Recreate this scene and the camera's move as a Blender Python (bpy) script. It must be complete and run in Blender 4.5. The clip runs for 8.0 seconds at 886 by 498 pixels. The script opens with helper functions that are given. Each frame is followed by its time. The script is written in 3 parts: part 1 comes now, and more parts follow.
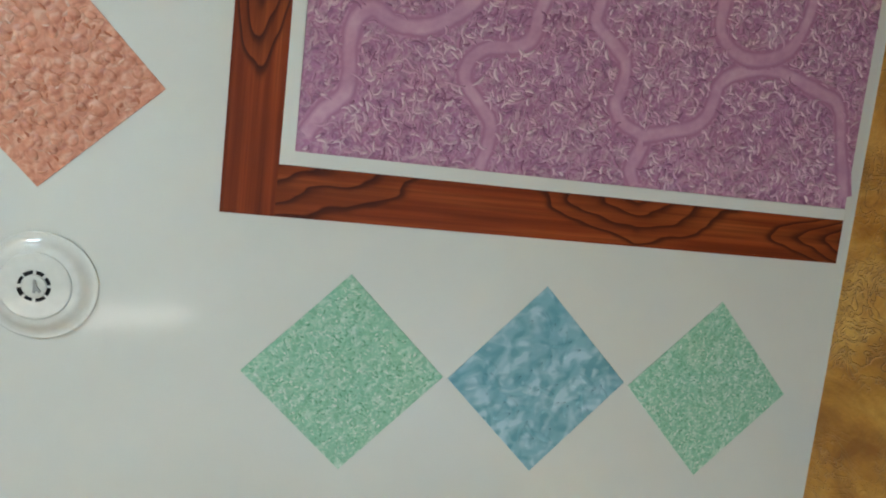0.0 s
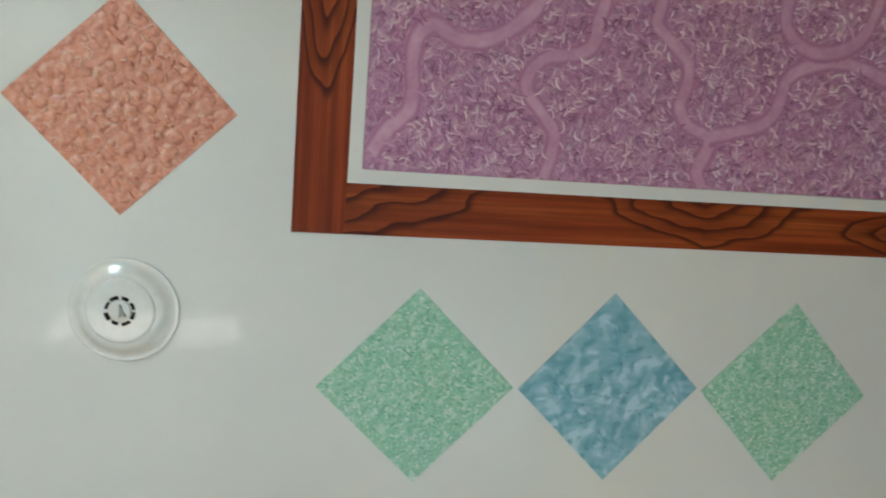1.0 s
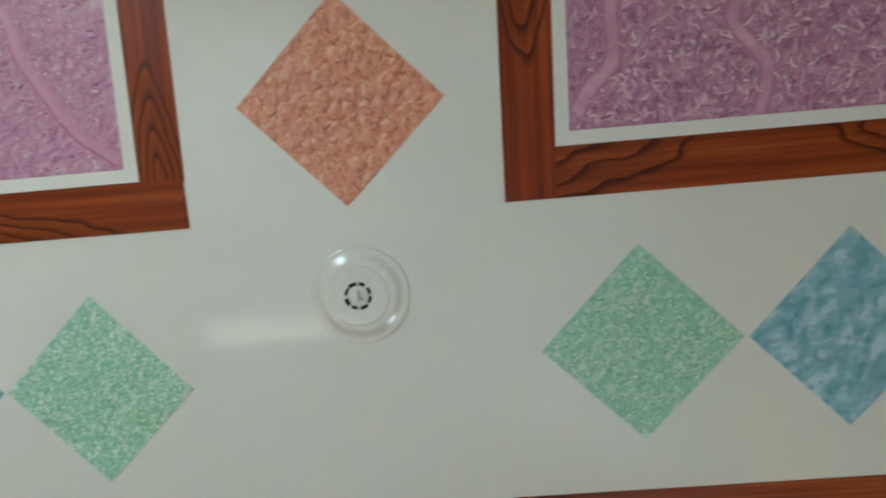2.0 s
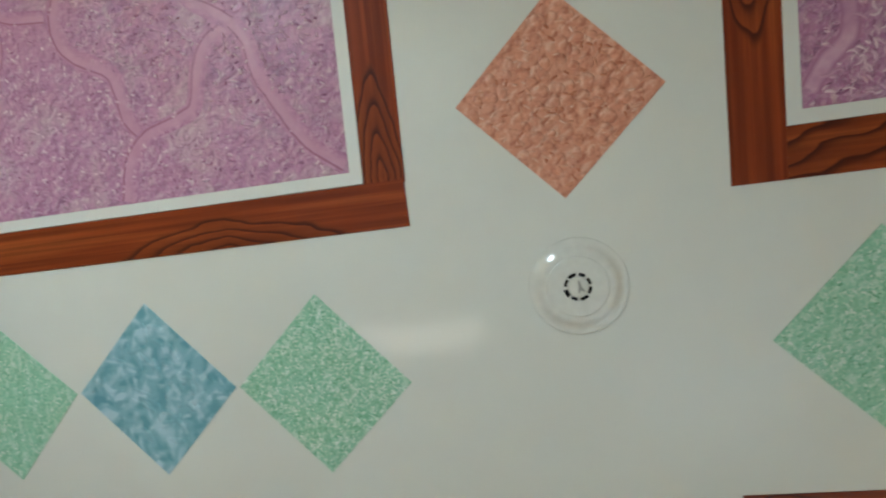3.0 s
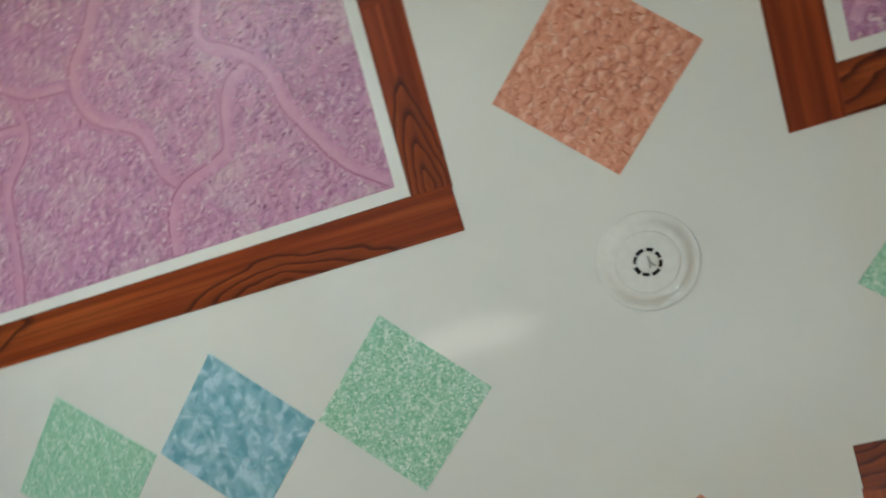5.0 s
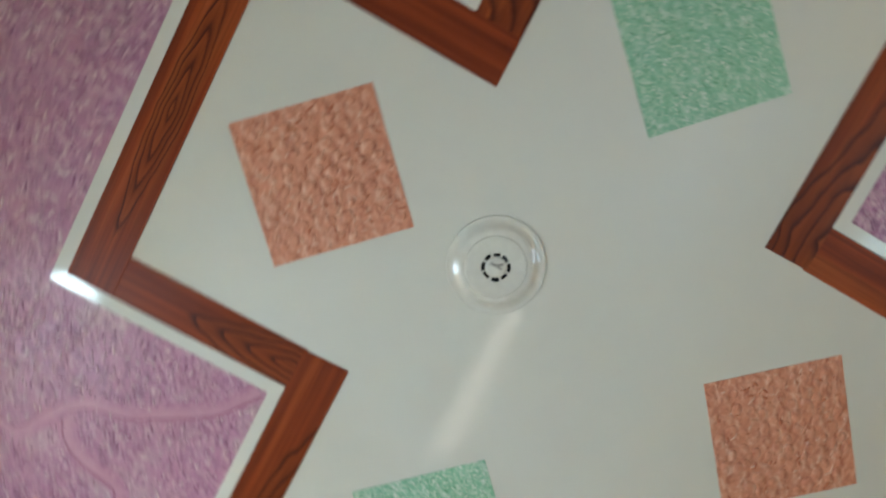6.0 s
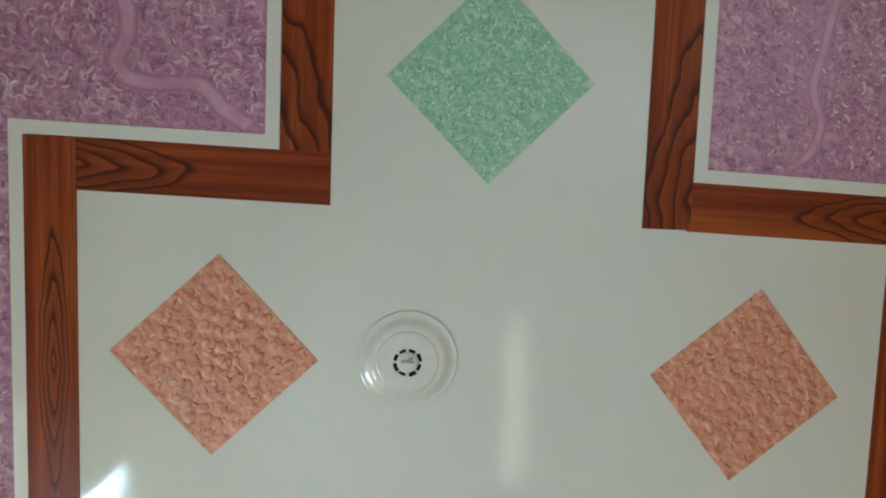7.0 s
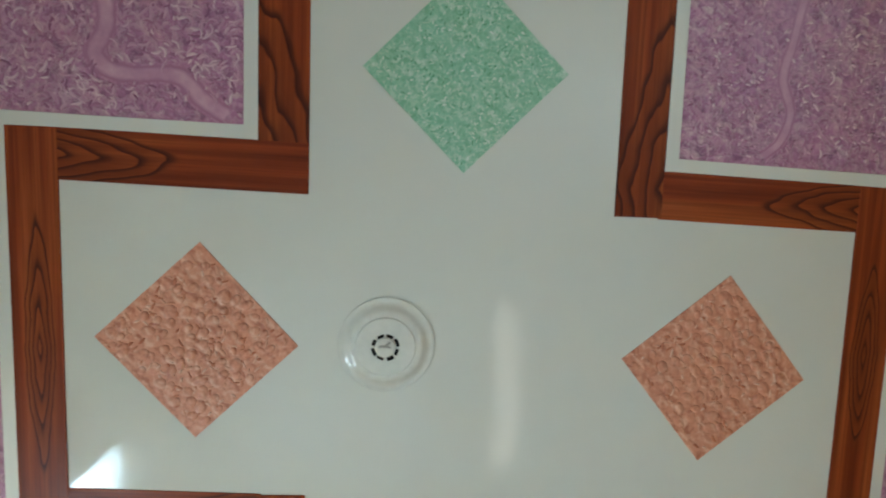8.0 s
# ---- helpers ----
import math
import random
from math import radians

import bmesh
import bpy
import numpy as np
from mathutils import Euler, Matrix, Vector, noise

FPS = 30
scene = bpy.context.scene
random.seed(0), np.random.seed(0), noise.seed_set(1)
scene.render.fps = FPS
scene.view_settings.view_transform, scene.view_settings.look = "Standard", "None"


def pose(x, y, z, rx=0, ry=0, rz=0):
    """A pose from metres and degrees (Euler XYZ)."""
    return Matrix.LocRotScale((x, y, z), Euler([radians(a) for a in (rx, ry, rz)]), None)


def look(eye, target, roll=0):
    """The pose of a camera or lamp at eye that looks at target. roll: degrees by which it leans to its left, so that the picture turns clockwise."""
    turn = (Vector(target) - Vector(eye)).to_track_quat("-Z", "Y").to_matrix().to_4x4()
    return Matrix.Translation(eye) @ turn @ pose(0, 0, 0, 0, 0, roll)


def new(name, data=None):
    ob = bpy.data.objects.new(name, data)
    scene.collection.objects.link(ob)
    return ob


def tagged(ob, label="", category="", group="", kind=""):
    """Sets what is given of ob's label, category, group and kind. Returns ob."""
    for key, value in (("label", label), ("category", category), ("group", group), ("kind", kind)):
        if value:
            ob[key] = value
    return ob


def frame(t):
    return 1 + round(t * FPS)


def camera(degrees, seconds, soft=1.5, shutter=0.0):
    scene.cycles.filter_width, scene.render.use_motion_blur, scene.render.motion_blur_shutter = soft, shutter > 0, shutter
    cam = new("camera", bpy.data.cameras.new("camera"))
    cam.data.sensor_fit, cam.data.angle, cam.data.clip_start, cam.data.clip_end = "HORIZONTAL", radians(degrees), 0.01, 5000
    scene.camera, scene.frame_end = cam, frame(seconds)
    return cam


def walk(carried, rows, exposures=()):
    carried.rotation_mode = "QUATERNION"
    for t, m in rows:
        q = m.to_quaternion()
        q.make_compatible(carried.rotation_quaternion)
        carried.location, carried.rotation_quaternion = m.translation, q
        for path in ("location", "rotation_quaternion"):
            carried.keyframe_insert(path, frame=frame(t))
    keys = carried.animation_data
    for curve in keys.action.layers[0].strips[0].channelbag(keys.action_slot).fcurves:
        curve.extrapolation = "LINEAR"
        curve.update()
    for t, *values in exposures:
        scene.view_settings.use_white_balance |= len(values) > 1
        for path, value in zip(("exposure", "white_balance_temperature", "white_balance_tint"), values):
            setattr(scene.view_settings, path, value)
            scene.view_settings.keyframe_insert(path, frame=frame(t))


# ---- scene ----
cam = camera(79.06, 8.0, soft=1.9, shutter=0.4)
walk(cam, [
    (0, pose(0.5838, -0.2547, 1.6392, 172.724, 8.801, -5.589)),
    (0.5, pose(0.5528, -0.2589, 1.6421, 173.233, 8.052, -5.041)),
    (1, pose(0.4991, -0.2701, 1.6502, 173.246, 6.230, -3.116)),
    (1.2, pose(0.4676, -0.2829, 1.6572, 171.924, 4.770, -1.804)),
    (1.5, pose(0.3913, -0.2716, 1.6556, 171.557, 2.344, 1.080)),
    (1.8, pose(0.2826, -0.2588, 1.6547, 171.537, -0.184, 4.125)),
    (2, pose(0.2250, -0.2324, 1.6470, 172.099, -1.506, 4.790)),
    (2.2, pose(0.1470, -0.2162, 1.6384, 172.670, -2.983, 4.780)),
    (3.3, pose(-0.1526, -0.2240, 1.5874, 173.559, -9.843, 9.161)),
    (3.5, pose(-0.1820, -0.2316, 1.5767, 173.505, -11.079, 10.302)),
    (3.8, pose(-0.2248, -0.2313, 1.5653, 173.249, -12.592, 11.225)),
    (4, pose(-0.2515, -0.2180, 1.5527, 173.460, -13.147, 10.644)),
    (4.2, pose(-0.2593, -0.2132, 1.5584, 173.204, -13.195, 10.298)),
    (5.3, pose(-0.1332, -0.2478, 1.6274, 171.491, -5.044, 27.336)),
    (5.5, pose(-0.0699, -0.2247, 1.6358, 170.263, -3.420, 36.579)),
    (5.7, pose(-0.0136, -0.2171, 1.6430, 170.147, -1.546, 44.523)),
    (6, pose(0.0905, -0.1974, 1.6533, 172.940, 1.322, 62.426)),
    (6.2, pose(0.1533, -0.1676, 1.6506, 173.877, 2.172, 72.262)),
    (6.5, pose(0.2362, -0.0905, 1.6524, 175.224, 2.782, 81.412)),
    (6.8, pose(0.2940, -0.0235, 1.6455, 176.001, 3.386, 85.406)),
    (7, pose(0.3140, 0.0068, 1.6414, 175.894, 2.881, 87.867)),
    (7.2, pose(0.3182, 0.0085, 1.6366, 175.480, 2.597, 87.745)),
    (7.5, pose(0.3142, 0.0431, 1.6239, 174.357, 4.449, 85.448)),
    (7.8, pose(0.3210, 0.0641, 1.6137, 174.693, 3.888, 87.389)),
    (8, pose(0.3216, 0.0500, 1.6132, 174.408, 3.128, 87.955)),
], [(0, 2.28, 6550, 12.5), (1.0, 2.23, 6550, 12.5), (1.5, 1.98, 6590, 11.5), (3.5, 1.83, 6980, 11.5), (4.2, 1.88, 7010, 12.5), (5.5, 1.91, 6850, 13.5), (6.5, 1.91, 6740, 11), (8.0, 1.83, 6620, 8.5)])

# ---- light: a window in the north wall, an added fill opening in the south wall, sky outside, a strip of sun on the floor ----
H = 2.75
XW, XE, YN, YS = -1.809, 1.748, -1.50, 2.05
WIN = (-1.66, -1.06, 1.03, 1.50)
# Unseen opening added in the south wall to let in fill light.
FILL_HOLE = (0.78, 1.64, 0.98, 2.05)
# Unseen slot added above the window so the sun lands as a strip.
SUN_SLOT = (-1.72, -0.45, 1.74, 2.04)

world = bpy.data.worlds.new("sky")
scene.world = world
world.use_nodes = True
wn = world.node_tree.nodes
sky = wn.new("ShaderNodeTexSky")
sky.sky_type, sky.sun_disc = "NISHITA", False
sky.sun_elevation, sky.sun_rotation = radians(38.7), radians(180)
wn["Background"].inputs[1].default_value = 0.12
world.node_tree.links.new(sky.outputs[0], wn["Background"].inputs[0])

sun = new("sun", bpy.data.lights.new("sun", "SUN"))
sun.data.energy, sun.data.angle, sun.data.color = 4.2, radians(0.5), (1.0, 0.95, 0.86)
sun.matrix_world = look((-1.25, -4.0, 3.8), (-1.25, 0.75, 0.0))

def daylight(name, x0, x1, z0, z1, y, inward, fall, watts):
    """An area lamp in an opening, standing in for the sky's light; it falls into the room at a slope."""
    lamp = new(name, bpy.data.lights.new(name, "AREA"))
    lamp.data.shape, lamp.data.size, lamp.data.size_y = "RECTANGLE", x1 - x0, (z1 - z0) * 0.95
    lamp.data.energy, lamp.data.color = watts, (0.55, 0.79, 0.985)
    eye = Vector(((x0 + x1) / 2, y, (z0 + z1) / 2))
    lamp.matrix_world = look(eye, eye + Vector((0, inward, -fall)))


daylight("window_daylight", *WIN, YN - 0.06, 1, 0.40, 16.5)
# Fill lamp added to even out the light in the east and south.
daylight("south_fill_light", *FILL_HOLE, YS + 0.06, -1, 0.9, 11.6)


# ---- materials ----
class Nodes:
    def __init__(self, name, rough=0.5, spec=0.5):
        self.mat = bpy.data.materials.new(name)
        self.mat.use_nodes = True
        self.t = self.mat.node_tree
        self.b = self.t.nodes["Principled BSDF"]
        self.b.inputs["Roughness"].default_value = rough
        self.b.inputs["Specular IOR Level"].default_value = spec

    def add(self, kind, **values):
        n = self.t.nodes.new(kind)
        for k, v in values.items():
            if k == "op":
                n.operation = v
            elif k == "feature":
                n.feature = v
            elif k == "mode":
                n.blend_type = v
        return n

    def put(self, value, socket):
        if isinstance(value, bpy.types.NodeSocket):
            self.t.links.new(value, socket)
        else:
            socket.default_value = value

    def coords(self, scale=(1, 1, 1), turn=0.0):
        c, m = self.add("ShaderNodeTexCoord"), self.add("ShaderNodeMapping")
        m.inputs["Scale"].default_value = scale
        m.inputs["Rotation"].default_value = (0, 0, radians(turn))
        self.t.links.new(c.outputs["Object"], m.inputs["Vector"])
        return m.outputs[0]

    def noise(self, vec, scale, detail=2.0, rough=0.5, twist=0.0):
        n = self.add("ShaderNodeTexNoise")
        self.put(vec, n.inputs["Vector"])
        for k, v in (("Scale", scale), ("Detail", detail), ("Roughness", rough), ("Distortion", twist)):
            n.inputs[k].default_value = v
        return n

    def voronoi(self, vec, scale, feature="F1", random=1.0):
        n = self.add("ShaderNodeTexVoronoi", feature=feature)
        self.put(vec, n.inputs["Vector"])
        n.inputs["Scale"].default_value = scale
        n.inputs["Randomness"].default_value = random
        return n

    def math(self, op, a, b=0.0):
        n = self.add("ShaderNodeMath", op=op)
        self.put(a, n.inputs[0])
        self.put(b, n.inputs[1])
        return n.outputs[0]

    def ramp(self, fac, stops):
        n = self.add("ShaderNodeValToRGB")
        self.put(fac, n.inputs[0])
        e = n.color_ramp.elements
        while len(e) < len(stops):
            e.new(0.5)
        for item, (pos, col) in zip(e, stops):
            item.position = pos
            item.color = (*col, 1) if isinstance(col, tuple) else (col, col, col, 1)
        return n.outputs[0]

    def mix(self, fac, a, b, mode="MIX"):
        n = self.add("ShaderNodeMix", mode=mode)
        n.data_type, n.blend_type = "RGBA", mode
        self.put(fac, n.inputs[0])
        self.put((*a, 1) if isinstance(a, tuple) else a, n.inputs[6])
        self.put((*b, 1) if isinstance(b, tuple) else b, n.inputs[7])
        return n.outputs[2]

    def warp(self, vec, scale, amount, detail=1.0):
        n = self.noise(vec, scale, detail)
        s = self.add("ShaderNodeVectorMath", op="SUBTRACT")
        self.put(n.outputs["Color"], s.inputs[0])
        s.inputs[1].default_value = (0.5, 0.5, 0.5)
        k = self.add("ShaderNodeVectorMath", op="SCALE")
        self.put(s.outputs[0], k.inputs[0])
        k.inputs["Scale"].default_value = amount
        a = self.add("ShaderNodeVectorMath", op="ADD")
        self.put(vec, a.inputs[0])
        self.put(k.outputs[0], a.inputs[1])
        return a.outputs[0]

    def bump(self, height, strength, depth=0.002):
        n = self.add("ShaderNodeBump")
        self.put(height, n.inputs["Height"])
        n.inputs["Strength"].default_value, n.inputs["Distance"].default_value = strength, depth
        self.t.links.new(n.outputs[0], self.b.inputs["Normal"])

    def colour(self, value):
        self.put((*value, 1) if isinstance(value, tuple) else value, self.b.inputs["Base Color"])
        return self.mat


def gloss_white(name="gloss_white_paint", tone=(0.66, 0.69, 0.635)):
    n = Nodes(name, 0.16, 0.65)
    v = n.coords()
    wide = n.noise(v, 1.3, 3.0)
    fine = n.noise(v, 45, 3.0)
    c = n.mix(n.ramp(wide.outputs[0], [(0.3, 0.0), (0.7, 1.0)]), tuple(0.95 * t for t in tone), tone)
    wave = n.noise(v, 5.0, 1.0)
    n.bump(n.math("ADD", n.math("MULTIPLY", wave.outputs[0], 2.0), n.math("MULTIPLY", fine.outputs[0], 0.04)), 0.35, 0.003)
    n.put(n.ramp(n.noise(v, 9, 4.0).outputs[0], [(0.3, 0.07), (0.75, 0.12)]), n.b.inputs["Roughness"])
    return n.colour(c)


def wood():
    """Veneer look: straight fine grain, and on each board a few pointed figures of growth rings, whose place along the board it carries itself."""
    n = Nodes("red_brown_wood", 0.38, 0.18)
    c = n.add("ShaderNodeTexCoord")
    info = n.add("ShaderNodeObjectInfo")
    shift = n.add("ShaderNodeVectorMath", op="ADD")
    comb = n.add("ShaderNodeCombineXYZ")
    n.put(n.math("MULTIPLY", info.outputs["Random"], 37.0), comb.inputs[0])
    n.put(n.math("MULTIPLY", info.outputs["Random"], 11.0), comb.inputs[1])
    n.put(c.outputs["Object"], shift.inputs[0])
    n.put(comb.outputs[0], shift.inputs[1])

    def stretched(sx, sy):
        m = n.add("ShaderNodeMapping")
        m.inputs["Scale"].default_value = (sx, sy, 1)
        n.put(shift.outputs[0], m.inputs["Vector"])
        return m.outputs[0]

    place = n.add("ShaderNodeSeparateXYZ")
    n.put(n.warp(c.outputs["Object"], 13, 0.010, 1.0), place.inputs[0])
    along, across = place.outputs[0], n.math("ABSOLUTE", place.outputs[1])
    dark, inside = 0.0, 0.0
    for key in ("figure_a", "figure_b", "figure_c"):
        fig, wide = n.add("ShaderNodeAttribute"), n.add("ShaderNodeAttribute")
        fig.attribute_type = wide.attribute_type = "OBJECT"
        fig.attribute_name, wide.attribute_name = key, key + "_width"
        q = n.add("ShaderNodeSeparateXYZ")
        n.put(fig.outputs["Vector"], q.inputs[0])
        a = n.math("ABSOLUTE", n.math("DIVIDE", n.math("SUBTRACT", along, q.outputs[0]), q.outputs[2]))
        b = n.math("DIVIDE", n.math("ABSOLUTE", n.math("SUBTRACT", across, q.outputs[1])), wide.outputs["Fac"])
        r = n.math("ADD", n.math("POWER", n.math("ADD", n.math("POWER", a, 1.25), n.math("POWER", b, 1.5)), 0.74),
                   n.math("MULTIPLY", n.math("SUBTRACT", n.noise(stretched(6, 15), 1.0, 2.0).outputs[0], 0.5), 0.44))
        ring = n.ramp(n.math("FRACT", n.math("MULTIPLY", r, 4.0)), [(0.0, 0.22), (0.44, 0.05), (0.52, 1.0), (0.64, 0.8), (0.84, 0.32), (1.0, 0.22)])
        area = n.ramp(r, [(0.92, 1.0), (1.05, 0.0)])
        dark = n.math("MAXIMUM", dark, n.math("MULTIPLY", ring, area))
        inside = n.math("MAXIMUM", inside, area)
    straight = n.noise(stretched(1.0, 85), 1.0, 3.0, 0.6)
    pores = n.noise(stretched(9, 330), 1.0, 2.0, 0.6)
    tone = n.ramp(n.noise(stretched(1.2, 22), 1.0, 2.5, 0.6).outputs[0], [(0.28, (0.150, 0.024, 0.008)), (0.5, (0.285, 0.051, 0.014)), (0.74, (0.43, 0.105, 0.026))])
    tone = n.mix(n.ramp(straight.outputs[0], [(0.38, 0.0), (0.7, 0.7)]), tone, (0.10, 0.017, 0.007))
    tone = n.mix(n.math("MULTIPLY", inside, 0.35), tone, (0.30, 0.068, 0.017))
    tone = n.mix(n.math("MULTIPLY", dark, 0.95), tone, (0.042, 0.008, 0.006))
    tone = n.mix(n.math("MULTIPLY", n.ramp(pores.outputs[0], [(0.5, 0.0), (0.75, 1.0)]), 0.3), tone, (0.08, 0.018, 0.008))
    n.bump(n.math("ADD", straight.outputs[0], n.math("MULTIPLY", dark, -0.6)), 0.25, 0.0006)
    return n.colour(tone)


def curls(n, v, scale, width, twist):
    """Thin curled ridges, as a brush or crumpled film leaves them."""
    a = n.noise(v, scale, 2.0, 0.55, twist)
    return n.ramp(n.math("ABSOLUTE", n.math("SUBTRACT", a.outputs[0], 0.5)), [(0.0, 1.0), (width, 0.35), (width * 2.2, 0.0)])


def emboss_shade(n, v, scale, step, gain, detail=2.0, twist=0.6):
    """Emboss light and shade for colour: 0.5 on the flat, above it on one flank of each crease and below on the other.
    """
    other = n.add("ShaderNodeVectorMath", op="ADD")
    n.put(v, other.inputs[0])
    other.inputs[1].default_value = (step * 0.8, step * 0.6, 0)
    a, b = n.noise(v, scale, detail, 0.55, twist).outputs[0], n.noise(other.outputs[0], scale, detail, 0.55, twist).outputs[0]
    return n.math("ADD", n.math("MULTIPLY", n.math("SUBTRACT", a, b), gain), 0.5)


def scales(n, v, size, toward=(1, 0, 0), random_place=1.0, ring=False):
    """Overlapping scales: over each cell a value that rises from 0 at one edge to 1 at the other, and the cell's own random tone."""
    cell = n.voronoi(v, size, random=random_place)
    d = n.add("ShaderNodeVectorMath", op="SUBTRACT")
    n.put(v, d.inputs[0])
    n.put(cell.outputs["Position"], d.inputs[1])
    k = n.add("ShaderNodeVectorMath", op="DOT_PRODUCT")
    n.put(d.outputs[0], k.inputs[0])
    k.inputs[1].default_value = tuple(t * size for t in toward)
    q = n.add("ShaderNodeSeparateColor")
    n.put(cell.outputs["Color"], q.inputs[0])
    if ring:
        cell.voronoi_dimensions = "2D"
        return n.math("ADD", k.outputs["Value"], 0.5), q.outputs[0], cell.outputs["Distance"]
    return n.math("ADD", k.outputs["Value"], 0.5), q.outputs[0]


def purple():
    n = Nodes("mauve_textured_paint", 0.38, 0.4)
    v = n.coords()
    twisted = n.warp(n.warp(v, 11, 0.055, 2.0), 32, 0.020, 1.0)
    # Pale curls for the ridges; their offset copy is painted shadow beside them.
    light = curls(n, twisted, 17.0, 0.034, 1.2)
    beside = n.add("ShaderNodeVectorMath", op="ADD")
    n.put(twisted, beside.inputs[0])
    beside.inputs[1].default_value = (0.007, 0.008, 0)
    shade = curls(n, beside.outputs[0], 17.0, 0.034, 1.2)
    small = curls(n, n.warp(v, 50, 0.012), 40.0, 0.035, 1.0)
    rise, own = scales(n, n.warp(twisted, 70, 0.012), 44.0, (0.75, 0.65, 0))
    deep = n.noise(v, 34, 3.5, 0.65, 0.8).outputs[0]
    patch = n.ramp(n.noise(v, 4.5, 3.0).outputs[0], [(0.38, 0.0), (0.62, 1.0)])
    c = n.ramp(deep, [(0.30, (0.194, 0.074, 0.152)), (0.46, (0.379, 0.163, 0.288)), (0.58, (0.457, 0.214, 0.352)), (0.72, (0.583, 0.353, 0.464))])
    # One edge of each scale dark, the other pale: relief shading in colour.
    c = n.mix(n.math("MULTIPLY", n.ramp(rise, [(0.0, 1.0), (0.3, 0.0)]), 0.40), c, (0.165, 0.060, 0.128))
    c = n.mix(n.math("MULTIPLY", n.ramp(rise, [(0.72, 0.0), (1.0, 1.0)]), n.math("MULTIPLY", own, 0.75)), c, (0.739, 0.586, 0.600))
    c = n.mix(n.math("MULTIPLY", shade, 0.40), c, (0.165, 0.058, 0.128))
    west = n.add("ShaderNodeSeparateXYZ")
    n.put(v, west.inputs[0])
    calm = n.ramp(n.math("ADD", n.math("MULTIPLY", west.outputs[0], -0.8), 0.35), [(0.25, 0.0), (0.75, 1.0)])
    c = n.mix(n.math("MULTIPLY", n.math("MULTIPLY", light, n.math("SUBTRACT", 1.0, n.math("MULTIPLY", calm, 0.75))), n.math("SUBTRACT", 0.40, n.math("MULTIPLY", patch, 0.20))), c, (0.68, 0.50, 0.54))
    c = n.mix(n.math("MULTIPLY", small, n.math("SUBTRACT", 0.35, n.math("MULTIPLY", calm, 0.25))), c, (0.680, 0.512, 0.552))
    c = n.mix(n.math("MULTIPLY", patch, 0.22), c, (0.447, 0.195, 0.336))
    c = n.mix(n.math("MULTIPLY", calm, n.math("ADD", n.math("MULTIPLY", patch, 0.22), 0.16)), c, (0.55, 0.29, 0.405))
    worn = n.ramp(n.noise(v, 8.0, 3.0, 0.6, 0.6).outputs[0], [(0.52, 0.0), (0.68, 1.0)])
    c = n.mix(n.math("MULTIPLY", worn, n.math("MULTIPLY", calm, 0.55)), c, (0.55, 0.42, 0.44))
    crease = emboss_shade(n, n.warp(v, 25, 0.02, 1.0), 46, 0.0068, 1.7, 2.0, 0.8)
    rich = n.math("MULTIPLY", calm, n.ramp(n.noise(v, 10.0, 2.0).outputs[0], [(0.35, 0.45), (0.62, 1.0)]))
    # Crease flanks painted dark and pale, as light from one side would.
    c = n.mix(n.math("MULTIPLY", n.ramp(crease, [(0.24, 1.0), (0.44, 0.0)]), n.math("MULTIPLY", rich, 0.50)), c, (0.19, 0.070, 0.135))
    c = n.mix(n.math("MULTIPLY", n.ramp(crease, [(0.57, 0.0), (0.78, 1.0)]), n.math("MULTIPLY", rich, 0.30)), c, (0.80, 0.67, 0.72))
    n.bump(n.math("ADD", n.math("MULTIPLY", light, 0.9), n.math("ADD", n.math("MULTIPLY", deep, 0.5), n.math("MULTIPLY", rise, 0.3))), 0.4, 0.003)
    return n.colour(c)


def vein_paint(name, one_sided):
    """Smooth paint across a band: pale with darker edges, or a pale wash that ends in a thin dark line; at its rims it runs into the ground's tone."""
    n = Nodes(name, 0.38, 0.4)
    c = n.coords()
    uv = n.add("ShaderNodeUVMap")
    uv.uv_map = "across"
    q = n.add("ShaderNodeSeparateXYZ")
    n.put(uv.outputs[0], q.inputs[0])
    rag = n.math("MULTIPLY", n.math("SUBTRACT", n.noise(c, 40, 3.0).outputs[0], 0.5), 0.34)
    f = n.noise(c, 22, 4.0, 0.65).outputs[0]
    ground = n.ramp(n.noise(c, 60, 3.0, 0.65, 0.8).outputs[0], [(0.32, (0.34, 0.145, 0.255)), (0.5, (0.45, 0.205, 0.325)), (0.70, (0.58, 0.345, 0.45))])
    if one_sided:
        d = n.math("ADD", q.outputs[0], n.math("MULTIPLY", rag, 0.35))
        pale = n.ramp(f, [(0.3, (0.49, 0.245, 0.35)), (0.7, (0.57, 0.32, 0.425))])
        tone = n.mix(n.ramp(d, [(0.08, 0.0), (0.42, 0.85), (0.84, 1.0), (0.94, 0.0)]), ground, pale)
        tone = n.mix(n.ramp(d, [(0.70, 0.0), (0.78, 0.85), (0.82, 0.85), (0.90, 0.0)]), tone, (0.29, 0.090, 0.165))
    else:
        d = n.math("ADD", n.math("MULTIPLY", n.math("ABSOLUTE", n.math("SUBTRACT", q.outputs[0], 0.5)), 2.0), rag)
        pale = n.ramp(f, [(0.3, (0.47, 0.24, 0.36)), (0.5, (0.55, 0.305, 0.425)), (0.72, (0.63, 0.39, 0.50))])
        tone = n.mix(n.ramp(d, [(0.35, 0.0), (0.68, 1.0)]), pale, (0.39, 0.175, 0.285))
        tone = n.mix(n.ramp(d, [(0.72, 0.0), (0.92, 1.0)]), tone, ground)
    n.bump(f, 0.25, 0.002)
    return n.colour(tone)


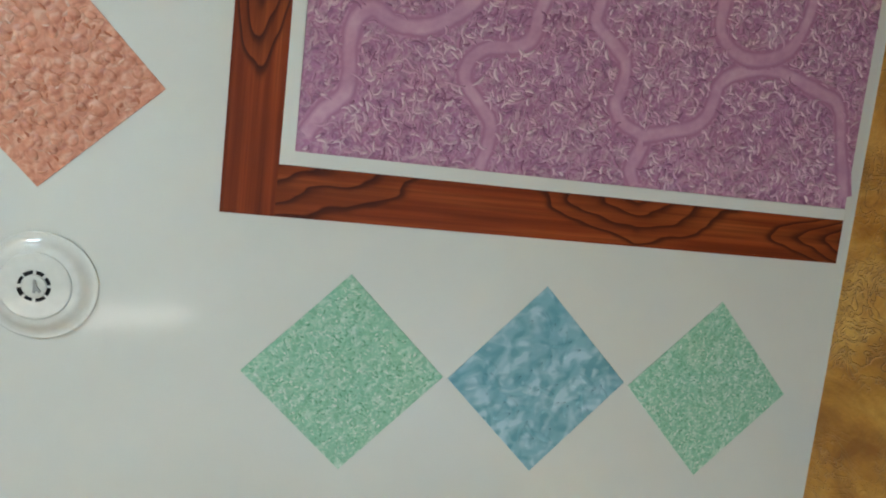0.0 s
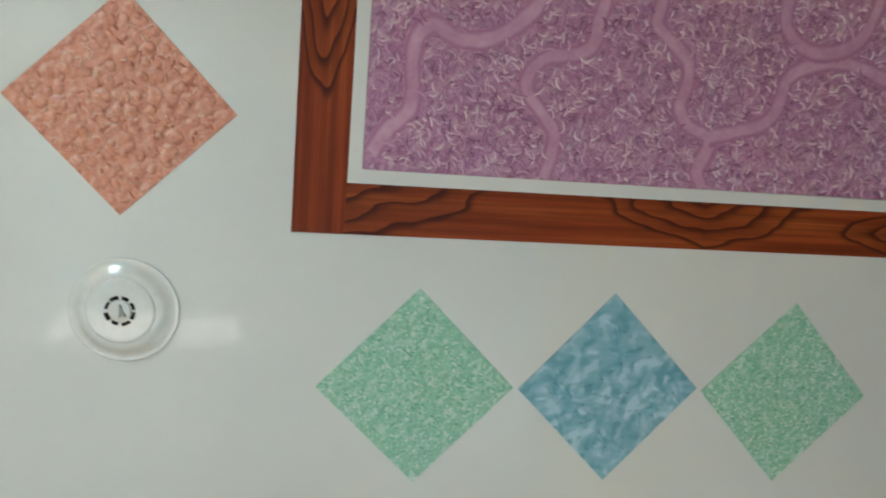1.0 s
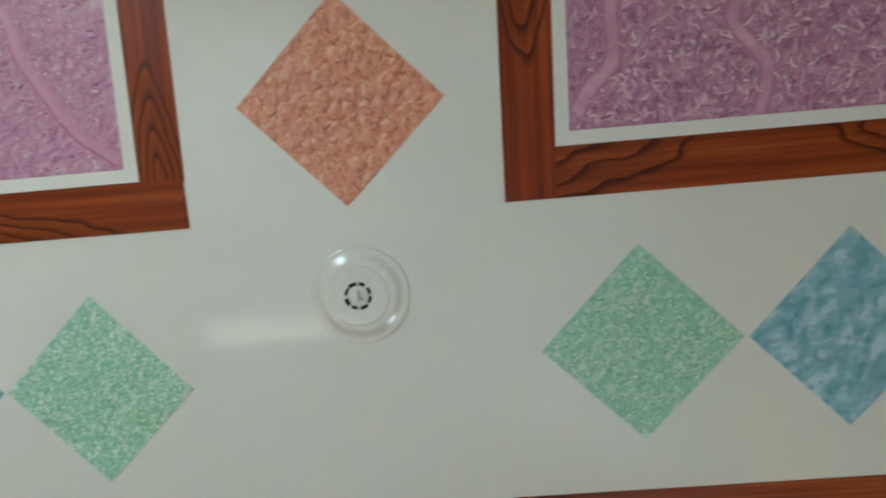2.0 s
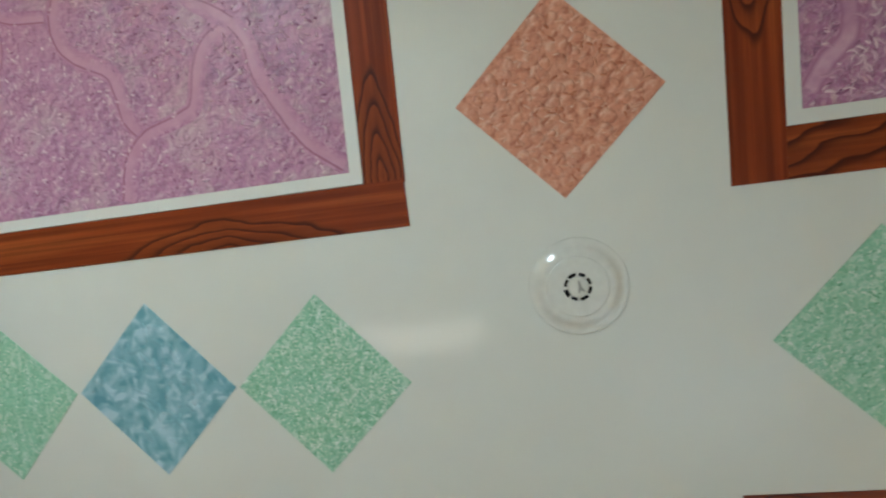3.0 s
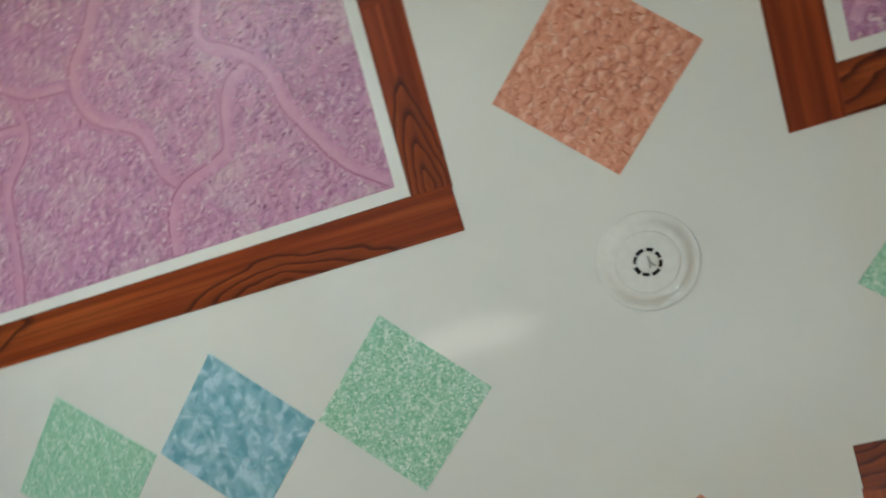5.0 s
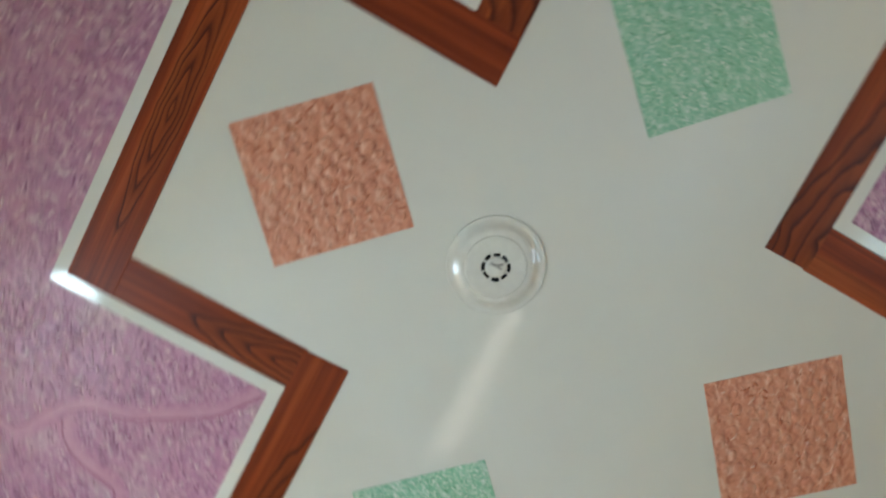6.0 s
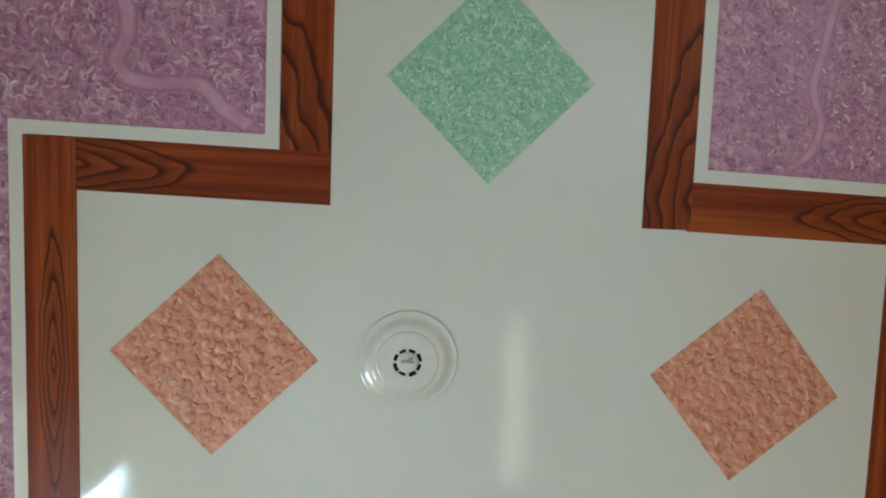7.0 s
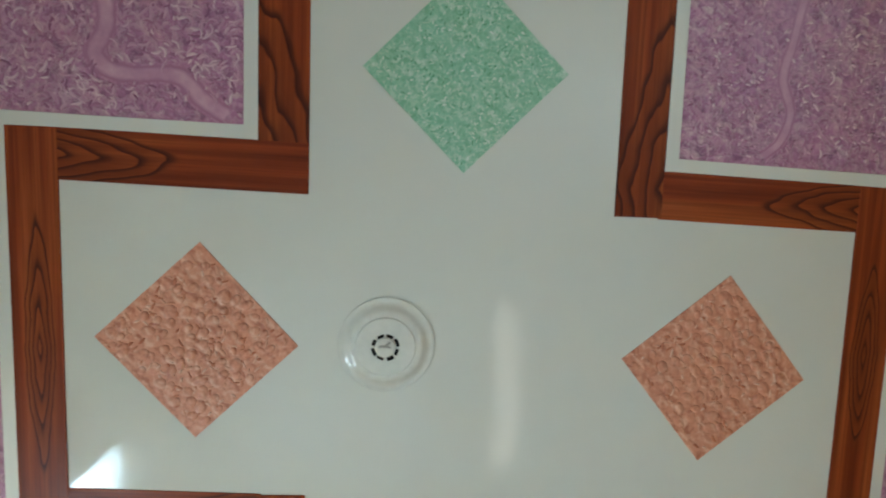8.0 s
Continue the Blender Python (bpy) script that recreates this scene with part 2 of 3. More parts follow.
def flake(name, dark, mid, pale, size, crescents, fleck, arc, hoop_shading=0.0):
    """Moulded relief film: mottled ground, pale crescents with a dark line beside them as painted light and shade, and
    small pale flecks.
    """
    n = Nodes(name, 0.36, 0.4)
    info = n.add("ShaderNodeAttribute")
    info.attribute_type, info.attribute_name = "OBJECT", "drift"
    s = n.add("ShaderNodeVectorMath", op="ADD")
    comb = n.add("ShaderNodeCombineXYZ")
    for i in (0, 1):
        n.put(n.math("MULTIPLY", info.outputs["Fac"], 23.0 + 9 * i), comb.inputs[i])
    n.put(n.coords(), s.inputs[0])
    n.put(comb.outputs[0], s.inputs[1])
    raw = s.outputs[0]
    v = n.warp(n.warp(raw, size * 0.4, 0.6 / size, 2.0), size * 1.6, 0.55 / size, 1.0)
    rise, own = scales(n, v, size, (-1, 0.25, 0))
    amount = n.add("ShaderNodeAttribute")
    amount.attribute_type, amount.attribute_name = "OBJECT", "speckle"
    fleck = n.math("MULTIPLY", amount.outputs["Fac"], fleck)
    ground = n.noise(raw, size * 1.5, 3.0, 0.62, 1.0).outputs[0]
    bits = n.noise(n.warp(raw, size * 2, 0.4 / size), size * 3.2, 2.0, 0.6, 0.6).outputs[0]
    wide = n.ramp(n.noise(raw, size * 0.15, 3.0).outputs[0], [(0.32, 0.0), (0.68, 1.0)])
    between = tuple(0.45 * a + 0.55 * b for a, b in zip(dark, mid))
    paler = tuple(0.65 * a + 0.35 * b for a, b in zip(mid, pale))
    c = n.ramp(ground, [(0.30, between), (0.45, mid), (0.58, mid), (0.72, paler)])
    keep = n.ramp(own, [(0.25, 0.15), (0.6, 1.0)])
    # Crescent edges: painted shade on one side, painted light on the other.
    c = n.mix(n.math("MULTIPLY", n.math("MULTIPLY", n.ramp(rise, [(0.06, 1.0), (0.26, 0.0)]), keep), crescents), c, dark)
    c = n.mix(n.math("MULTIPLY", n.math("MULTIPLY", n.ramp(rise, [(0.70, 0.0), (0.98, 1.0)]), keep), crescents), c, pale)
    c = n.mix(n.math("MULTIPLY", n.ramp(bits, [(0.54, 0.0), (0.66, 1.0)]), n.math("MINIMUM", 1.0, n.math("MULTIPLY", fleck, n.math("ADD", n.math("MULTIPLY", wide, 0.65), 0.35)))), c, pale)
    c = n.mix(n.math("MULTIPLY", n.ramp(bits, [(0.34, 1.0), (0.44, 0.0)]), n.math("MULTIPLY", fleck, 0.5)), c, dark)
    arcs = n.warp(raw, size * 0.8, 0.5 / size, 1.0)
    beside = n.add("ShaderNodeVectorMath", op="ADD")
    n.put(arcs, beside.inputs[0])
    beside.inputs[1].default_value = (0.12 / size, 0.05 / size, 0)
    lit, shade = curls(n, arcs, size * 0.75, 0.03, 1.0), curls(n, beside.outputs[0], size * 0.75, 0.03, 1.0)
    # Lit curls and their offset shade copy put the relief's light into colour.
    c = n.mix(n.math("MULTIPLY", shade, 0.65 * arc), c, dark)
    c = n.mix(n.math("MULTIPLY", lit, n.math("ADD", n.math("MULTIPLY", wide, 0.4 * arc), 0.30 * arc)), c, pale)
    if hoop_shading:
        # Each hoop has a painted shaded arc and, opposite, a painted highlight.
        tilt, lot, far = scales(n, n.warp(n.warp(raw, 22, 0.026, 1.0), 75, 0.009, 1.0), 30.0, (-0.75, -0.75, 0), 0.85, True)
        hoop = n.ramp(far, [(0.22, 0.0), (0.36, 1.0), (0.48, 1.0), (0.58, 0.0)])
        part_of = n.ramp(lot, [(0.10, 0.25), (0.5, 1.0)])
        c = n.mix(n.math("MULTIPLY", n.math("MULTIPLY", hoop, n.ramp(tilt, [(0.14, 1.0), (0.32, 0.0)])), n.math("MULTIPLY", part_of, hoop_shading)), c, dark)
        c = n.mix(n.math("MULTIPLY", n.math("MULTIPLY", hoop, n.ramp(tilt, [(0.66, 0.0), (0.86, 1.0)])), n.math("MULTIPLY", part_of, hoop_shading * 0.9)), c, pale)
    crease = emboss_shade(n, n.warp(raw, size * 0.6, 0.5 / size, 1.0), size * 1.1, 0.24 / size, 1.7)
    # Crease flanks toned dark and pale to imitate light across the relief.
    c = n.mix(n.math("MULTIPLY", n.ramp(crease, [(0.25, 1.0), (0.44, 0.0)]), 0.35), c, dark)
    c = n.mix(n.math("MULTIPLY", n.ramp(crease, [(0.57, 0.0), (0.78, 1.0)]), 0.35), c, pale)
    n.bump(n.math("ADD", n.math("MULTIPLY", rise, crescents), n.math("ADD", ground, n.math("MULTIPLY", bits, 0.6))), 0.28, 0.0025)
    return n.colour(c)


def marbled(name, dark, mid, pale, size):
    """Soft patches of darker tone with pale winding seams; crease flanks carry painted light and shade."""
    n = Nodes(name, 0.36, 0.4)
    info = n.add("ShaderNodeAttribute")
    info.attribute_type, info.attribute_name = "OBJECT", "drift"
    s = n.add("ShaderNodeVectorMath", op="ADD")
    comb = n.add("ShaderNodeCombineXYZ")
    n.put(n.math("MULTIPLY", info.outputs["Fac"], 41.0), comb.inputs[0])
    n.put(n.coords(), s.inputs[0])
    n.put(comb.outputs[0], s.inputs[1])
    v = n.warp(s.outputs[0], size * 0.5, 0.7 / size, 1.0)
    a = n.noise(v, size, 1.0, 0.5, 0.4)
    b = n.noise(s.outputs[0], size * 3.5, 3.0, 0.6)
    h = n.math("ADD", a.outputs[0], n.math("MULTIPLY", n.math("SUBTRACT", b.outputs[0], 0.5), 0.10))
    c = n.ramp(h, [(0.30, dark), (0.44, mid), (0.55, mid), (0.66, pale)])
    crease = emboss_shade(n, v, size * 0.95, 0.015, 1.5, 1.0, 0.6)
    # Fold flanks tinted dark and pale, shading them as if lit from one side.
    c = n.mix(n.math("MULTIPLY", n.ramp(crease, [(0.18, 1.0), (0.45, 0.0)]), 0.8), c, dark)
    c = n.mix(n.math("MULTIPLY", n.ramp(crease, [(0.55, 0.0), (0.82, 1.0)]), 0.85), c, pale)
    n.bump(h, 0.4, 0.003)
    return n.colour(c)


def gold_wall():
    n = Nodes("ochre_stucco", 0.40, 0.45)
    v = n.coords()
    a = n.noise(v, 4.5, 5.0, 0.6, 1.0)
    lines = curls(n, n.warp(v, 9, 0.1), 21.0, 0.025, 1.8)
    c = n.ramp(a.outputs[0], [(0.32, (0.30, 0.115, 0.014)), (0.48, (0.53, 0.25, 0.036)), (0.66, (0.70, 0.395, 0.088))])
    few = n.ramp(n.noise(v, 3.0, 2.0).outputs[0], [(0.40, 0.0), (0.56, 1.0)])
    c = n.mix(n.math("MULTIPLY", n.math("MULTIPLY", lines, few), 0.55), c, (0.66, 0.38, 0.11))
    c = n.mix(n.math("MULTIPLY", n.ramp(n.noise(v, 40, 3.0, 0.6).outputs[0], [(0.45, 0.0), (0.7, 1.0)]), 0.35), c, (0.30, 0.12, 0.018))
    n.bump(n.math("ADD", a.outputs[0], n.math("ADD", n.math("MULTIPLY", n.math("MULTIPLY", lines, few), 0.8), n.math("MULTIPLY", n.noise(v, 38, 3.0, 0.6).outputs[0], 0.35))), 0.9, 0.007)
    return n.colour(c)


def plain(name, tone, rough=0.5, spec=0.5, grain=30.0):
    n = Nodes(name, rough, spec)
    f = n.noise(n.coords(), grain, 4.0).outputs[0]
    n.bump(f, 0.1, 0.001)
    return n.colour(n.mix(f, tuple(0.9 * t for t in tone), tuple(min(1.0, 1.08 * t) for t in tone)))


def island_tone(name, stops, rough=0.34, spec=0.45):
    """Raised strokes of one paint, each with a tone of its own."""
    n = Nodes(name, rough, spec)
    g = n.add("ShaderNodeNewGeometry")
    c = n.ramp(g.outputs["Random Per Island"], stops)
    f = n.noise(n.coords(), 130, 2.0).outputs[0]
    n.bump(f, 0.15, 0.0008)
    return n.colour(n.mix(n.math("MULTIPLY", f, 0.30), c, stops[0][1]))


WHITE = gloss_white()
TRIM = gloss_white("white_border_paint", (0.70, 0.73, 0.68))
PLASTIC = plain("white_plastic", (0.655, 0.683, 0.63), 0.07, 0.9, 60)
BLACK = plain("black_plastic", (0.006, 0.006, 0.0065), 0.7, 0.2)
# Dark tone that stands for the shade inside the ceiling hole.
HOLE_DARK = plain("dark_hole_fill", (0.040, 0.046, 0.040), 0.5, 0.4, 90)
GREY = plain("grey_metal", (0.30, 0.31, 0.29), 0.35)
WOOD, PURPLE, GOLD = wood(), purple(), gold_wall()
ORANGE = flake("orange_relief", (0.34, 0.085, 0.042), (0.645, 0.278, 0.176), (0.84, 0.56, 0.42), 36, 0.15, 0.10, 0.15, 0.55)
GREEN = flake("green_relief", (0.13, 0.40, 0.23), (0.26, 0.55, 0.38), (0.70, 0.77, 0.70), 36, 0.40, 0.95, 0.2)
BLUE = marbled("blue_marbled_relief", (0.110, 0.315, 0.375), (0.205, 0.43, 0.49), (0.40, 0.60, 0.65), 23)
VEIN, LINE = vein_paint("pale_mauve_vein", False), vein_paint("mauve_line", True)
MAUVE_RIDGE = island_tone("mauve_ridge_paint", [(0.0, (0.27, 0.10, 0.195)), (0.20, (0.42, 0.19, 0.31)), (0.45, (0.56, 0.32, 0.435)), (0.75, (0.65, 0.435, 0.525)), (1.0, (0.76, 0.60, 0.64))])
GREEN_CHIP = island_tone("green_chip_paint", [(0.0, (0.12, 0.37, 0.21)), (0.25, (0.20, 0.48, 0.31)), (0.6, (0.33, 0.59, 0.44)), (0.8, (0.60, 0.73, 0.63)), (1.0, (0.76, 0.80, 0.75))])
ORANGE_SCALE = island_tone("orange_scale_film", [(0.0, (0.46, 0.15, 0.085)), (0.28, (0.56, 0.215, 0.125)), (0.55, (0.70, 0.35, 0.23)), (1.0, (0.84, 0.58, 0.45))], 0.25, 0.65)
PLASTER = plain("cream_plaster", (0.72, 0.70, 0.63), 0.6, 0.4, 18.0)
FLOOR = plain("floor_tile_glaze", (0.74, 0.73, 0.70), 0.3)


# ---- builders ----
def mesh_from(name, bm, material, smooth=False):
    bmesh.ops.recalc_face_normals(bm, faces=bm.faces[:])
    me = bpy.data.meshes.new(name)
    bm.to_mesh(me)
    bm.free()
    me.materials.append(material)
    if smooth:
        for p in me.polygons:
            p.use_smooth = True
    return me


def part(name, bm, material, parent, label="", smooth=False):
    ob = new(name, mesh_from(name, bm, material, smooth))
    ob.parent = parent
    return tagged(ob, label)


def slab(points, z0, z1, bevel=0.0):
    """A flat polygon of the plan with thickness, from z0 (below) to z1."""
    bm = bmesh.new()
    low = [bm.verts.new((x, y, z0)) for x, y in points]
    top = [bm.verts.new((x, y, z1)) for x, y in points]
    under = bm.faces.new(low)
    bm.faces.new(top)
    k = len(points)
    for i in range(k):
        bm.faces.new((low[i], low[(i + 1) % k], top[(i + 1) % k], top[i]))
    if bevel:
        bmesh.ops.bevel(bm, geom=list(under.edges), offset=bevel, segments=2, affect="EDGES", profile=0.5)
    return bm


def box(x0, x1, y0, y1, z0, z1):
    return slab([(x0, y0), (x1, y0), (x1, y1), (x0, y1)], z0, z1)


def structure(name, bm, material, label):
    return tagged(new(name, mesh_from(name, bm, material)), label, name.split("_")[0], kind="structure")


def lathe(profile, n=64):
    bm = bmesh.new()
    rings = []
    for r, z in profile:
        if r < 1e-6:
            rings.append([bm.verts.new((0, 0, z))])
        else:
            rings.append([bm.verts.new((r * math.cos(2 * math.pi * i / n), r * math.sin(2 * math.pi * i / n), z)) for i in range(n)])
    for a, b in zip(rings, rings[1:]):
        for i in range(n):
            j = (i + 1) % n
            if len(b) == 1:
                bm.faces.new((a[i], a[j], b[0]))
            elif len(a) == 1:
                bm.faces.new((a[0], b[i], b[j]))
            else:
                bm.faces.new((a[i], a[j], b[j], b[i]))
    return bm


# ---- the room ----
structure("ceiling", box(XW, XE, YN, YS, H, H + 0.12), WHITE, "glossy white painted ceiling with coloured decoration")
structure("floor", box(XW - 0.15, XE + 0.15, YN - 0.15, YS + 0.15, -0.12, 0.0), FLOOR, "pale plain floor")
structure("wall_east", box(XE, XE + 0.15, YN - 0.15, YS + 0.15, 0, H + 0.12), GOLD, "ochre gold textured plaster wall")
structure("wall_west", box(XW - 0.15, XW, YN - 0.15, YS + 0.15, 0, H + 0.12), GOLD, "ochre gold textured plaster wall")


def pierced_wall(name, holes, y0, y1, material, label):
    bm = bmesh.new()
    top = H + 0.12
    level = 0.0
    blocks = []
    for x0, x1, z0, z1 in holes:
        if z0 > level:
            blocks.append((XW, XE, level, z0))
        blocks += [(XW, x0, z0, z1), (x1, XE, z0, z1)]
        level = z1
    blocks.append((XW, XE, level, top))
    for x0, x1, z0, z1 in blocks:
        v = [bm.verts.new((x, y, z)) for z in (z0, z1) for y in (y0, y1) for x in (x0, x1)]
        for f in ((0, 1, 3, 2), (4, 5, 7, 6), (0, 1, 5, 4), (2, 3, 7, 6), (0, 2, 6, 4), (1, 3, 7, 5)):
            bm.faces.new([v[i] for i in f])
    structure(name, bm, material, label)


# The upper slot of the north wall is added to shape the sunlight.
pierced_wall("wall_north", (WIN, SUN_SLOT), YN - 0.15, YN, PLASTER, "pale cream plaster wall with a window opening")
pierced_wall("wall_south", (FILL_HOLE,), YS, YS + 0.15, GOLD, "ochre gold textured plaster wall with an added opening for fill light")

# Openings two and three are added for light; white linings keep all reveals pale.
for number, (hole, face) in enumerate(((WIN, YN - 0.155), (SUN_SLOT, YN - 0.155), (FILL_HOLE, YS - 0.008)), 1):
    frame_ob = tagged(new("window_%d" % number), "white framed opening for daylight in the plaster wall", "window", kind="structure")
    x0, x1, z0, z1 = hole
    for label, (a, b, c, d) in (("window_sill", (x0, x1, z0, z0 + 0.012)), ("window_frame", (x0, x1, z1 - 0.012, z1)), ("window_frame", (x0, x0 + 0.012, z0 + 0.012, z1 - 0.012)), ("window_frame", (x1 - 0.012, x1, z0 + 0.012, z1 - 0.012))):
        part(label, box(a, b, face, face + 0.163, c, d), TRIM, frame_ob)
# Unseen slab added outside; it blocks direct sun from the main window.
structure("canopy", box(WIN[0] - 0.3, WIN[1] + 0.3, YN - 1.45, YN - 0.15, 1.60, 1.67), FLOOR, "unseen slab added outside to keep sun off the window")

# ---- decoration of the ceiling ----
BAND, EDGE = 0.103, 0.027
NORTH = [(-1.787, -0.168), (-0.340, -0.168), (-0.325, -0.668), (0.330, -0.668), (0.318, -0.168), (1.719, -0.168)]
SOUTH = [(-1.787, 0.483), (-0.362, 0.483), (-0.378, 1.030), (0.277, 1.030), (0.294, 0.483), (1.719, 0.483)]


def offset(path, ds):
    """The path with each stretch moved by its own distance to the left of the walk (negative: to the right)."""
    pts = [Vector(p) for p in path]
    lines = []
    for a, b, d in zip(pts, pts[1:], ds):
        u = (b - a).normalized()
        lines.append((a + Vector((-u.y, u.x)) * d, u))
    out = [lines[0][0]]
    for (a, u), (b, v) in zip(lines, lines[1:]):
        k = ((b - a).x * v.y - (b - a).y * v.x) / (u.x * v.y - u.y * v.x)
        out.append(a + u * k)
    last, u = lines[-1]
    return out + [last + u * (pts[-1] - pts[-2]).length]


def plank_between(a, b, w, ends, figures, proud, parent):
    """A board along a to b, w wide to the left; ends: how far it runs past a and b."""
    a, b = Vector(a), Vector(b)
    u = (b - a).normalized()
    length = (b - a).length + ends[0] + ends[1]
    tilt = (math.atan2(u.y, u.x) + math.pi / 4) % (math.pi / 2) - math.pi / 4
    cut = w * math.tan(tilt)
    pts = [(0, 0), (length, 0), (length + cut, w), (cut, w)]
    ob = part("plank", slab(pts, -proud, 0.0, 0.0008), WOOD, parent)
    for key, fig in zip(("figure_a", "figure_b", "figure_c"), [*figures, *[(-9.0, 0.0, 0.1, 0.05)] * 3]):
        ob[key], ob[key + "_width"] = tuple(map(float, fig[:3])), float(fig[3])
    start = a - u * ends[0]
    ob.matrix_basis = Matrix.Translation((start.x, start.y, H)) @ Matrix.Rotation(math.atan2(u.y, u.x), 4, "Z")
    return ob


def decorated_side(path, side, widths, ends, figures, wall_y):
    border = tagged(new("wooden_border"), "red-brown wood-grained boards framing the white ceiling", "border")
    for a, b, w, e, figs, proud in zip(path, path[1:], widths, ends, figures, (0.0025, 0.0022, 0.0031, 0.0025 if side < 0 else 0.0022, 0.0022 if side < 0 else 0.0025)):
        plank_between(a, b, side * w, e, figs, proud, border)
    inner, outer = offset(path, [side * (w + 0.0004) for w in widths]), offset(path, [side * (w + EDGE) for w in widths])
    strip = slab([*inner, *reversed(outer)], H - 0.004, H, 0.0016)
    tagged(new("white_trim", mesh_from("white_trim", strip, TRIM)), "narrow glossy white strip beside the wooden boards", "trim", kind="structure")
    edge = offset(path, [side * (w + EDGE + 0.0006) for w in widths])
    edge[0].x, edge[-1].x = -1.787, 1.716
    field = slab([*edge, (1.716, wall_y), (-1.787, wall_y)], H - 0.002, H)
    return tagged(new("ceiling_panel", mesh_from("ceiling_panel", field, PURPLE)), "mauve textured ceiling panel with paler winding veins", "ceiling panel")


B = BAND
# growth-ring figures of each board: place along it, place across it, half length, half width
NORTH_FIGURES = [[(1.02, -0.005, 0.31, 0.080), (-0.03, 0.118, 0.43, 0.15)], [(0.02, 0.05, 0.25, 0.06)], [(0.403, 0.047, 0.29, 0.034)],
                 [(0.0, 0.05, 0.27, 0.068)], [(-0.02, 0.118, 0.38, 0.14), (0.78, 0.112, 0.27, 0.115), (1.33, 0.052, 0.24, 0.075)]]
SOUTH_FIGURES = [[(0.9, 0.05, 0.20, 0.045)], [(0.25, 0.05, 0.2, 0.04)], [(0.48, 0.05, 0.21, 0.036)], [(0.0, 0.05, 0.24, 0.066)], [(0.06, 0.105, 0.38, 0.11)]]
north = decorated_side(NORTH, -1, [0.103, 0.093, 0.101, 0.105, 0.103], [(0, 0), (-0.096, 0.006), (0.093, 0.105), (0.006, 0), (-0.098, 0)], NORTH_FIGURES, YN + 0.03)
south = decorated_side(SOUTH, 1, [B, B, B, B, B], [(0, 0), (-0.096, 0.006), (B, B), (0.006, -0.096), (0, 0)], SOUTH_FIGURES, YS - 0.03)


VEINS = []


def vein(panel, points, pale=0.030, rim=0.007, lean=0.0):
    """A painted band that winds along a smooth curve, pale with a darker rim, as thin raised ribbons. lean: not 0 where one dark line with a pale wash on its other side takes the place of the band."""
    pts = [Vector(p) for p in points]
    pts = [2 * pts[0] - pts[1], *pts, 2 * pts[-1] - pts[-2]]
    line = []
    for a, b, c, d in zip(pts, pts[1:], pts[2:], pts[3:]):
        for i in range(10):
            t = i / 10
            line.append(0.5 * (2 * b + (c - a) * t + (2 * a - 5 * b + 4 * c - d) * t * t + (3 * b - a - 3 * c + d) * t ** 3))
    line.append(pts[-2])
    VEINS.append((np.array([tuple(p) for p in line[::2]]), pale * (0.26 if lean else 0.44)))
    depth = 0.0003 + 0.00008 * len(panel.children)
    left = right = pale * 0.45 + rim * 1.1 if not lean else pale * 0.55 + rim
    bm = bmesh.new()
    uv = bm.loops.layers.uv.new("across")
    rows, wide = [], {}
    for i, p in enumerate(line):
        u = (line[min(i + 1, len(line) - 1)] - line[max(i - 1, 0)]).normalized()
        side = Vector((-u.y, u.x))
        k = 1 + 0.2 * noise.noise((p.x * 14, p.y * 14, pale * 90))
        row = [bm.verts.new((*q, H - 0.002 - depth)) for q in (p + side * left * k, p, p - side * right * k)]
        wide.update({row[0]: 1.0, row[1]: 0.5, row[2]: 0.0} if lean >= 0 else {row[0]: 0.0, row[1]: 0.5, row[2]: 1.0})
        rows.append(row)
    for e, f in zip(rows, rows[1:]):
        for i in range(2):
            face = bm.faces.new((e[i], e[i + 1], f[i + 1], f[i]))
            for loop in face.loops:
                loop[uv].uv = (wide[loop.vert], 0.0)
    part("vein", bm, LINE if lean else VEIN, panel, "smooth pale mauve band with darker edges")


vein(north, [(0.471, -0.334), (0.504, -0.383), (0.542, -0.421), (0.549, -0.462), (0.545, -0.513), (0.554, -0.565), (0.585, -0.590), (0.632, -0.569), (0.693, -0.570), (0.745, -0.600), (0.80, -0.66), (0.85, -0.80)], 0.034)
vein(north, [(0.828, -0.302), (0.842, -0.360), (0.842, -0.399), (0.809, -0.442), (0.781, -0.477), (0.785, -0.515), (0.822, -0.547), (0.886, -0.559), (0.916, -0.587), (0.920, -0.625), (0.94, -0.70)], 0.031)
vein(north, [(1.06, -0.76), (1.049, -0.667), (1.046, -0.628), (1.085, -0.594), (1.120, -0.560), (1.122, -0.512), (1.110, -0.470), (1.133, -0.432), (1.181, -0.409), (1.181, -0.380), (1.164, -0.337), (1.179, -0.302)], 0.030)
vein(north, [(1.181, -0.409), (1.243, -0.425), (1.302, -0.444), (1.331, -0.478), (1.349, -0.542), (1.400, -0.573), (1.485, -0.584), (1.593, -0.554), (1.651, -0.529), (1.676, -0.441), (1.706, -0.324)], 0.032)
vein(north, [(1.34, -0.80), (1.329, -0.709), (1.332, -0.649), (1.381, -0.607), (1.445, -0.604), (1.504, -0.636), (1.536, -0.702), (1.55, -0.78)], 0.030)
vein(north, [(-0.98, -0.90), (-1.034, -0.826), (-1.085, -0.776), (-1.103, -0.707), (-1.074, -0.650), (-0.990, -0.600), (-0.970, -0.550), (-0.963, -0.493), (-0.927, -0.445)], 0.030, 0.005, 0.010)
